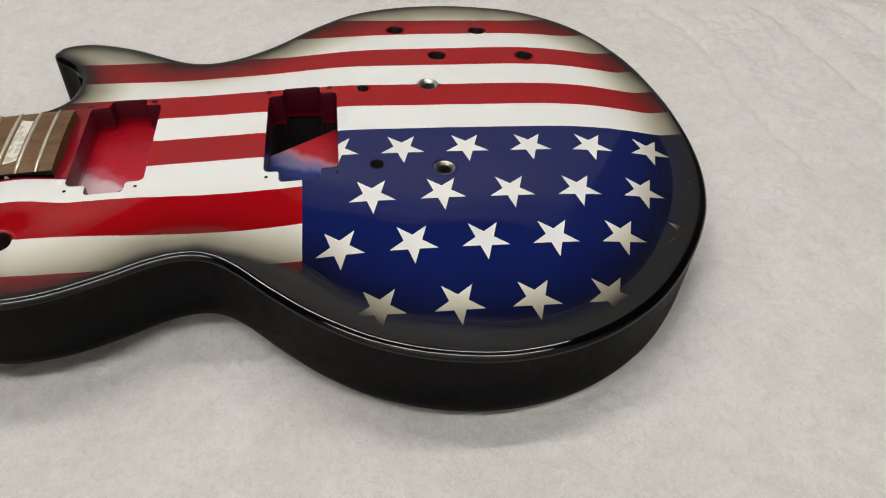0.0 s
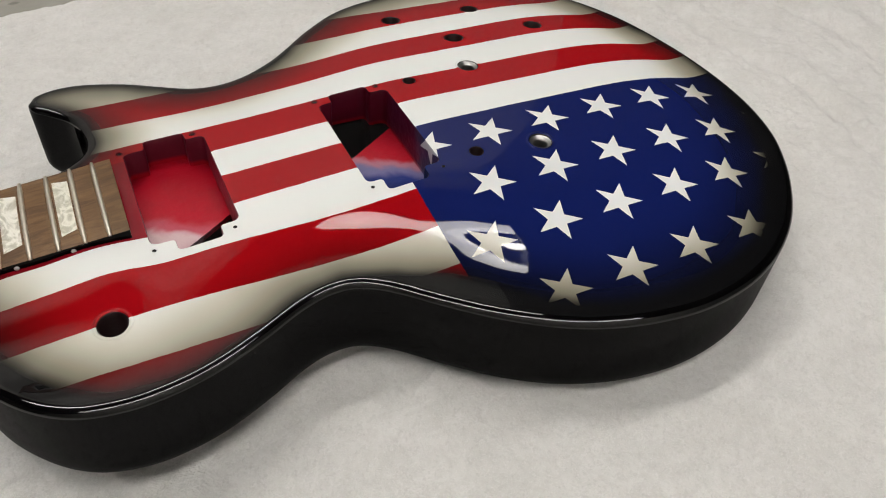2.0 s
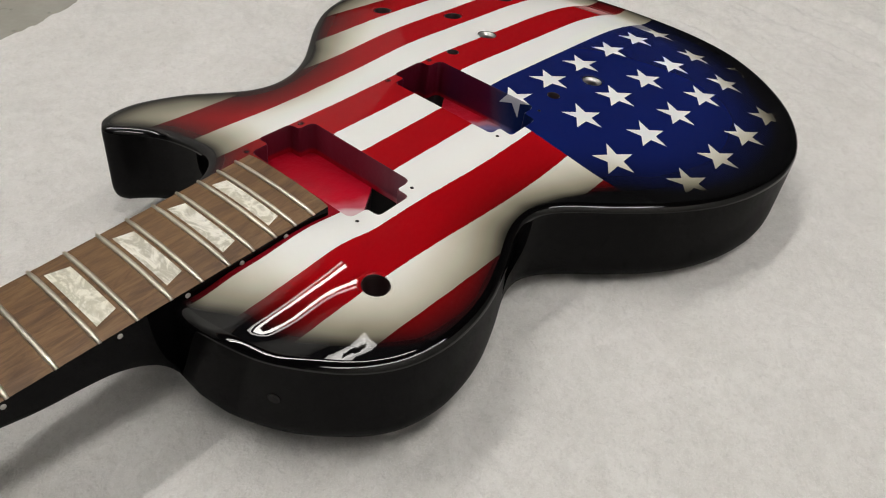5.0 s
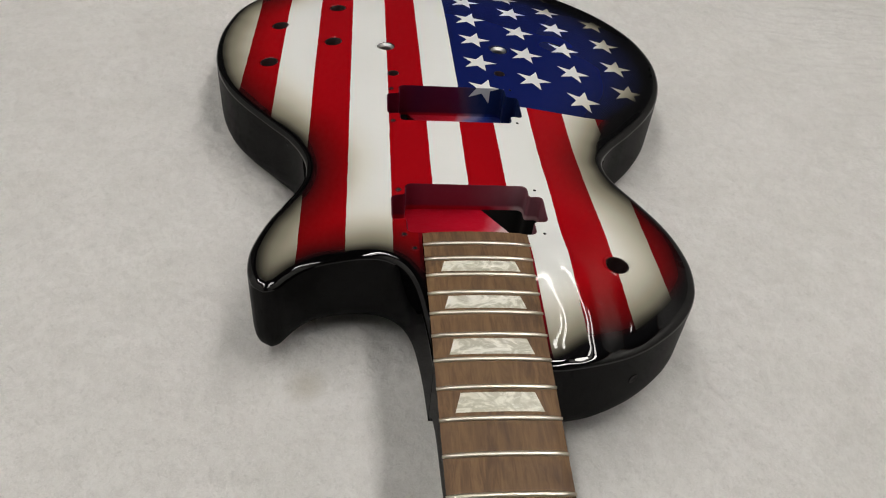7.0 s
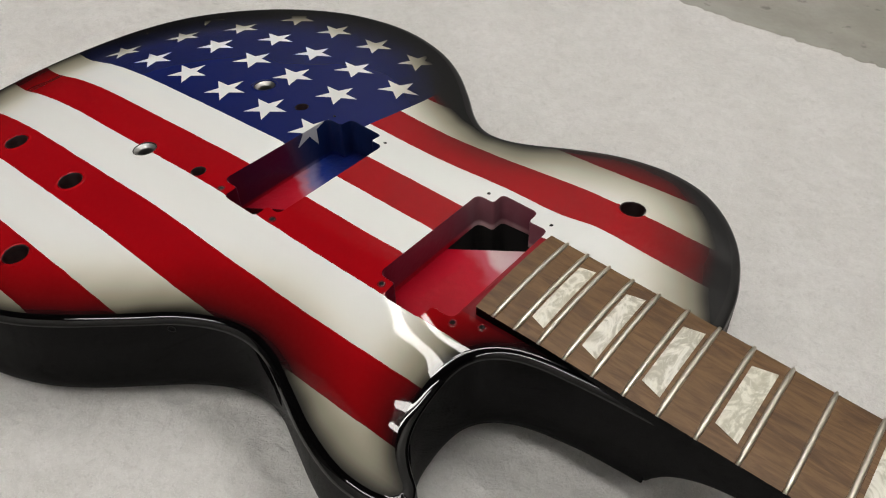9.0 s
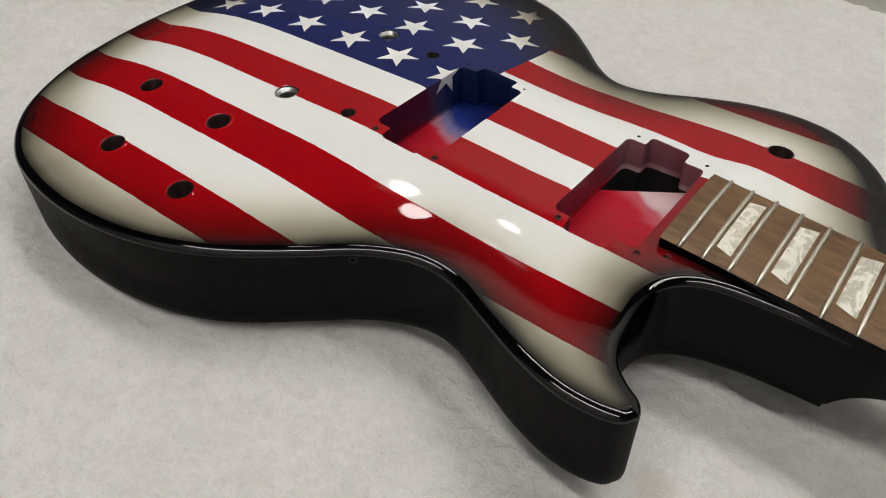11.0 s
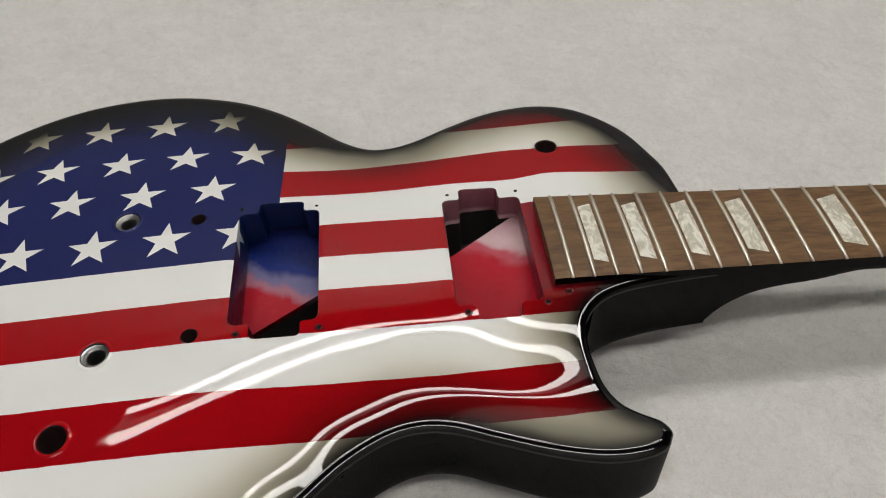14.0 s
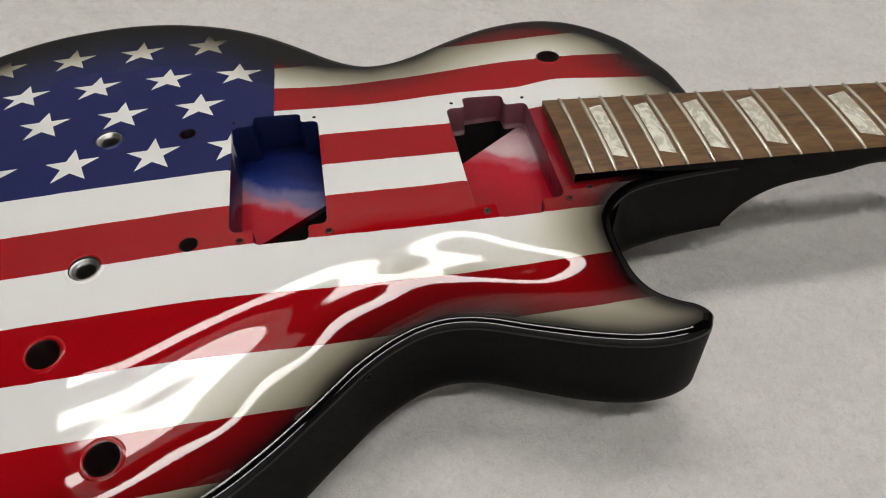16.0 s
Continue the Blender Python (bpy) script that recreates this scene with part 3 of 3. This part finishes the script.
def side_hole(x, y, z, r):
    """A near-black disc on the side, square to it, in place of a drilled hole's shade."""
    i = int(np.argmin(((CLOSED - (x, y)) ** 2).sum(1)))
    t = CLOSED[(i + 1) % len(CLOSED)] - CLOSED[i - 1]
    out = np.array([t[1], -t[0]]) / np.linalg.norm(t)
    t = t / np.linalg.norm(t)
    c = np.array([*(CLOSED[i] + out * 0.0002), z])
    a = np.linspace(0, 2 * math.pi, 14, endpoint=False)
    loops = []
    for rr, dep in ((r * 1.25, 0.0), (r, 0.0002), (r * 0.9, -0.0002)):
        loops.append([c + np.array([*(t * rr * math.cos(q) + out * dep), rr * math.sin(q)]) for q in a])
    part("strap_screw_hole", rings("strap_screw_hole", loops, True, False, True), M_DARK, guitar, "near-black disc for a small drilled screw hole in the side")


side_hole(-0.2367, -0.0735, 0.0262, 0.0022)
side_hole(-0.066, 0.109, 0.0460, 0.0016)

# ---- neck, fingerboard, frets ----
SLOPE = math.tan(radians(5))
SCALE = 0.62865


def plane_z(x):
    return 0.0755 + x * SLOPE


def half(x):
    return 0.0215 + (x + SCALE) * (0.0281 - 0.0215) / 0.4523


def fret_x(n):
    return -SCALE * 2 ** (-n / 12)


def crown(x, y):
    """The board's rounded face over its edge."""
    r = 0.305
    return math.sqrt(r * r - y * y) - math.sqrt(r * r - half(x) ** 2)


BOARD_END = -0.1678


def fingerboard(parent):
    loops = []
    for x in np.linspace(-SCALE, BOARD_END, 60):
        w, z = half(x), plane_z(x) - 0.0011
        ys = np.linspace(-w, w, 13)
        ring = [(x, -w, z - 0.0068)] + [(x, y, z + crown(x, y) - (0.0004 if abs(y) > w - 1e-6 else 0)) for y in ys] + [(x, w, z - 0.0068)]
        loops.append(ring)
    me = rings("fingerboard", loops, True, True, True, False)
    me.materials.append(M_WOOD)
    me.materials.append(M_BLACK)
    for p in me.polygons:
        if p.normal.z < 0.5 and abs(p.normal.y) > 0.5:
            p.material_index = 1
    return part("fingerboard", me, M_WOOD, parent, "brown walnut fingerboard with black lacquered sides")


board = fingerboard(guitar)


def fret(n):
    x, w = fret_x(n), half(fret_x(n)) + 0.0003
    loops = []
    for y in np.linspace(-w, w, 11):
        e = 0.55 if abs(y) > w - 1e-6 else 1.0
        z = plane_z(x) - 0.0011 + crown(x, min(abs(y), half(x)))
        prof = [(-0.00125, -0.0003), (-0.00115, 0.00035), (-0.0007, 0.00085), (0, 0.00105), (0.0007, 0.00085), (0.00115, 0.00035), (0.00125, -0.0003)]
        loops.append([(x + a * e, y, z + (b if b < 0 else b * e)) for a, b in prof])
    part("fret", rings("fret", loops, True, True, True), M_FRET, board)


for n in range(1, 23):
    fret(n)


def inlay(n):
    xa, xb = fret_x(n), fret_x(n - 1)
    mid, ln = (xa + xb) / 2 + 0.0002, abs(xa - xb) * 0.62
    ln = min(ln, 0.0125)
    xs = (mid + ln / 2, mid - ln / 2)
    nut = 0.73 * half(mid)
    body = nut - 0.30 * ln
    bm = bmesh.new()
    rows = []
    for t in np.linspace(0, 1, 3):
        x, hw = xs[0] + (xs[1] - xs[0]) * t, body + (nut - body) * t
        rows.append([bm.verts.new((x, y, plane_z(x) - 0.0011 + crown(x, y) + 0.00010)) for y in np.linspace(-hw, hw, 9)])
    for a in range(2):
        for i in range(8):
            bm.faces.new((rows[a][i], rows[a + 1][i], rows[a + 1][i + 1], rows[a][i + 1]))
    bmesh.ops.recalc_face_normals(bm, faces=bm.faces)
    ext = bmesh.ops.extrude_face_region(bm, geom=bm.faces[:])
    bmesh.ops.translate(bm, verts=[g for g in ext["geom"] if isinstance(g, bmesh.types.BMVert)], vec=(0, 0, -0.001))
    bmesh.ops.recalc_face_normals(bm, faces=bm.faces)
    part("inlay", bm, M_PEARL, board, "trapezoid pearl inlay")


for n in (3, 5, 7, 9, 12, 15, 17, 19, 21):
    inlay(n)
for n in (3, 5, 7, 9, 12, 12.4, 15, 17, 19, 21):
    x = (fret_x(n) + fret_x(n - 1)) / 2
    y, z = -half(x) - 0.0001, plane_z(x) - 0.0040
    a = np.linspace(0, 2 * math.pi, 12, endpoint=False)
    part("side_dot", rings("side_dot", [[(x + r * math.cos(q), y - d, z + r * math.sin(q)) for q in a] for r, d in ((0.0012, -0.0005), (0.0011, 0.0002))], True, False, True), M_DOT, board)

HEEL = [(-0.2440, 0.0085), (-0.2490, 0.0083), (-0.2510, 0.0085), (-0.2540, 0.0135), (-0.2595, 0.0200), (-0.2680, 0.0256), (-0.2780, 0.0288), (-0.2900, 0.0296), (-0.305, 0.0284), (-0.330, 0.0255)]


def neck(parent):
    pts = HEEL + [(x, plane_z(x) - 0.0067 - (0.0150 + 0.0014 * (x + SCALE) / 0.3)) for x in np.linspace(-0.36, -SCALE, 12)]
    curve = spline(pts, 5)
    loops = []
    for x, zb in curve:
        w, zt = half(x) - 0.0001, plane_z(x) - 0.0066
        dep = zt - zb
        box_like = float(ease(np.array(x), -0.335, -0.256))
        p = 2.3 + 22.0 * box_like**1.5
        fs = [0.0, 0.02, 0.12, 0.25, 0.40, 0.55, 0.68, 0.78, 0.86, 0.92, 0.96]
        arm = [(w * (1 - f**p) ** (1 / p), zt - dep * f) for f in fs]
        low = [(w * g, zt - dep * (1 - g**p) ** (1 / p)) for g in (0.78, 0.6, 0.4, 0.2, 0.0)]
        low = [q for q in low if q[0] < arm[-1][0]]
        while len(low) < 5:
            low.insert(0, ((arm[-1][0] + low[0][0]) / 2, zt - dep * (1 - ((arm[-1][0] + low[0][0]) / 2 / w) ** p) ** (1 / p)))
        side = arm + low
        loops.append([(x, yy, zz) for yy, zz in side] + [(x, -yy, zz) for yy, zz in side[-2::-1]])
    return part("neck", rings("neck", loops, True, True, True), M_BLACK, parent, "gloss black set neck with a square heel")


neck(guitar)
x0 = -SCALE
part("nut", box(x0 - 0.0045, x0, -0.0214, 0.0214, plane_z(x0) - 0.006, plane_z(x0) + 0.0018, 0.0006), M_BONE, guitar, "pale bone nut")


def headstock(parent):
    prof = rounded(np.array([(0, 21), (-30, 34), (-150, 43), (-176, 24), (-168, 0), (-176, -24), (-150, -43), (-30, -34), (0, -21)]) / 1000, np.array([4, 14, 16, 14, 8, 14, 16, 14, 4]) / 1000, 5)
    tilt = math.tan(radians(17))
    def at(z):
        return [(x0 - 0.0045 + p[0], p[1], plane_z(x0) - 0.006 + p[0] * tilt + z) for p in prof]
    return part("headstock", rings("headstock", [at(-0.0145), at(-0.0135), at(-0.001), at(0.0)], True, True, True, False), M_BLACK, parent, "gloss black headstock")


headstock(guitar)


# ---- towel ----
def fuzz(nx, ny, cell, seed):
    g = np.random.RandomState(seed)
    a = g.rand(int(ny / cell) + 4, int(nx / cell) + 4)
    u, v = np.arange(nx) / cell, np.arange(ny) / cell
    i, j = v.astype(int), u.astype(int)
    fu, fv = (u - j), (v - i)
    fu, fv = fu * fu * (3 - 2 * fu), (fv * fv * (3 - 2 * fv))[:, None]
    top = a[i][:, j] * (1 - fu) + a[i][:, j + 1] * fu
    low = a[i + 1][:, j] * (1 - fu) + a[i + 1][:, j + 1] * fu
    return top * (1 - fv) + low * fv - 0.5


TX0, TX1, TY0, TY1 = -0.88, 0.78, -0.445, 0.40


def towel():
    xs, ys = np.arange(TX0, TX1 + 1e-6, 0.0021), np.arange(TY0, TY1 + 1e-6, 0.0021)
    nx, ny = len(xs), len(ys)
    gx, gy = np.meshgrid(xs, ys)
    z = 0.0013 * fuzz(nx, ny, 1.2, 3) + 0.0020 * fuzz(nx, ny, 2.1, 5) + 0.0019 * fuzz(nx, ny, 5, 7) + 0.0020 * fuzz(nx, ny, 14, 15) + 0.0018 * fuzz(nx, ny, 30, 9)
    z += 0.0030 * fuzz(nx, ny, 90, 12)
    # creases that sweep round the body's lower end
    for cx, cy, bow, y0, y1, amp, wid in ((0.296, 0.02, 0.75, -0.12, 0.22, 0.0024, 0.006), (0.385, 0.03, 1.0, -0.29, 0.24, 0.0034, 0.007), (0.450, 0.05, 1.2, -0.30, 0.20, 0.0030, 0.006),
                                          (0.345, -0.06, 0.9, -0.30, -0.05, 0.0020, 0.005), (0.520, 0.10, 0.6, -0.20, 0.25, 0.0030, 0.008)):
        s = gx - cx + bow * (gy - cy) ** 2 + 0.004 * np.sin(34 * gy + 60 * cx)
        fade = ease(gy, y0 - 0.05, y0 + 0.04) * ease(gy, y1 + 0.05, y1 - 0.04)
        z += 1.4 * amp * fade * (0.8 * np.exp(-((s - 2.2 * wid) / (1.8 * wid)) ** 2) - np.exp(-(s / wid) ** 2))
    # a short crease by the treble side
    s = (gy - 0.226) - 0.25 * (gx - 0.04)
    z -= 0.0026 * np.exp(-(s / 0.004) ** 2) * ease(gx, 0.000, 0.030) * ease(gx, 0.16, 0.09)
    # a rolled hem all round
    rim = np.minimum.reduce([gx - TX0, TX1 - gx, gy - TY0, TY1 - gy])
    z += 0.0022 * np.exp(-((rim - 0.008) / 0.004) ** 2) - 0.020 * np.exp(-rim / 0.004)
    # pressed down under the body, most at the tail, and sinking towards its sides
    close = (gx > -0.27) & (gx < 0.25) & (np.abs(gy) < 0.21)
    sink = 0.0055 * ease(gx[close], -0.06, 0.10) * np.exp(-edge_of(gx[close], gy[close]) / 0.010)
    z[close] -= sink
    flat = inside(inset(CLOSED, 0.006), gx.ravel(), gy.ravel()).reshape(gx.shape)
    z = np.where(flat, np.minimum(z, 0.0003 - 0.0745 * gx), z)
    hem = 0.003 * fuzz(nx, ny, 40, 21)
    gy = gy + np.where((gy - TY0 < 0.05) | (TY1 - gy < 0.05), hem * 2, 0)
    # the cloth's edges are stretched and bent to fit the camera's view
    gy = gy - 0.20 * ease(gx, -0.04, 0.12) * ease(gy, -0.30, TY0) + (0.065 * ease(gx, -0.20, 0.08) - 0.035) * ease(gy, 0.28, TY1)
    n = nx * ny
    idx = np.arange(n).reshape(ny, nx)
    quads = np.c_[idx[:-1, :-1].ravel(), idx[:-1, 1:].ravel(), idx[1:, 1:].ravel(), idx[1:, :-1].ravel()]
    me = bpy.data.meshes.new("towel")
    me.vertices.add(n)
    me.vertices.foreach_set("co", np.c_[gx.ravel(), gy.ravel(), z.ravel()].astype(np.float32).ravel())
    me.loops.add(quads.size)
    me.loops.foreach_set("vertex_index", quads.ravel().astype(np.int32))
    me.polygons.add(len(quads))
    me.polygons.foreach_set("loop_start", np.arange(0, quads.size, 4, dtype=np.int32))
    me.polygons.foreach_set("use_smooth", np.ones(len(quads), bool))
    me.update(calc_edges=True)
    ob = part("towel", me, M_TOWEL)
    return tagged(ob, "fluffy off-white terry towel spread flat under the guitar", "towel")


towel()

# ---- bench and room ----
bench = thing("workbench", "grey worn workbench covered by a white towel", "workbench")
part("benchtop", box(-1.05, 1.15, -0.80, 0.68, -0.062, -0.0215, 0.003), M_TABLE, bench, "grey blotched benchtop")
for lx in (-0.98, 1.08):
    for ly in (-0.74, 0.62):
        part("leg", box(lx - 0.035, lx + 0.035, ly - 0.035, ly + 0.035, -0.9, -0.062, 0.003), M_TABLE, bench)


def slab(name, x0, x1, y0, y1, z0, z1, mat, label, cat):
    return tagged(part(name, box(x0, x1, y0, y1, z0, z1), mat), label, cat, kind="structure")


WALL_Y = 1.10
slab("floor", -2.9, 3.3, -1.2, 1.2, -1.0, -0.9, M_FLOOR, "dark grey concrete floor", "floor")
slab("ceiling", -2.9, 3.3, -1.2, 1.2, 1.90, 1.9, M_CEIL, "plain dull grey ceiling", "ceiling")
slab("wall_north", -2.8, 1.0, WALL_Y, WALL_Y + 0.1, -0.9, 1.90, M_WALL, "plain pale grey painted wall", "wall")
# unseen dark stretch, added so the tail's lacquer mirrors something dark
slab("wall_north_far", 1.0, 3.2, WALL_Y, WALL_Y + 0.1, -0.9, 1.90, M_FAR, "unseen dark wall stretch added to darken reflections", "wall")
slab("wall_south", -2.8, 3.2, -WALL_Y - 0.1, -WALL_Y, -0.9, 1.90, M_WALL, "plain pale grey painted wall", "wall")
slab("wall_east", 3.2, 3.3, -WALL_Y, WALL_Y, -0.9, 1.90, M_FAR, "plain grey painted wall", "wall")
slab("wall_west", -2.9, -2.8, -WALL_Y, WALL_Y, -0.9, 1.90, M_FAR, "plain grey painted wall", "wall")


slab("trim_north", -2.8, 1.0, WALL_Y - 0.012, WALL_Y, 1.815, 1.865, M_TRIM, "thin brown wooden strip along the wall's top", "trim")
slab("trim_south", -2.8, 3.2, -WALL_Y, -WALL_Y + 0.012, 1.815, 1.865, M_TRIM, "thin brown wooden strip along the wall's top", "trim")


def fluorescent_light(x0, x1, near, far):
    """A strip fitting of two bare tubes; near and far: the y of a tube and its material."""
    lamp = thing("fluorescent_light", "lit twin-tube fluorescent strip light hung over the bench", "ceiling light", "lights over the bench", at=(0, (near[0] + far[0]) / 2, LAMP_Z))
    hw = abs(near[0] - far[0]) / 2
    # dark grey keeps the housing's own glow out of the lacquer's reflections
    part("housing", box(x0 - 0.02, x1 + 0.02, -0.4 * hw, 0.4 * hw, 0.075, 0.15, 0.008), M_ENAMEL, lamp, "dark grey enamelled housing")
    for x in (x0 + 0.25, x1 - 0.25):
        part("stem", box(x - 0.012, x + 0.012, -0.012, 0.012, 0.15, 0.25, 0.002), M_ENAMEL, lamp)
    for end in (x0 - 0.012, x1 + 0.012):
        part("tube_holder", box(end - 0.012, end + 0.012, -hw - 0.02, hw + 0.02, -0.02, 0.076, 0.004), M_ENAMEL, lamp)
    a = np.linspace(0, 2 * math.pi, 16, endpoint=False)
    for y, mat in (near, far):
        yy = y - lamp.location.y
        part("tube", rings("tube", [[(x, yy + 0.024 * math.cos(q), 0.024 * math.sin(q)) for q in a] for x in (x0, x1)], True, True, True), mat, lamp, "glowing white tube")
    return lamp


fluorescent_light(-1.05, 0.80, (0.52, M_BRIGHT_TUBE), (0.612, M_DIM_TUBE))
fluorescent_light(-1.05, 0.87, (-0.461, M_TUBE), (-0.605, M_TUBE))
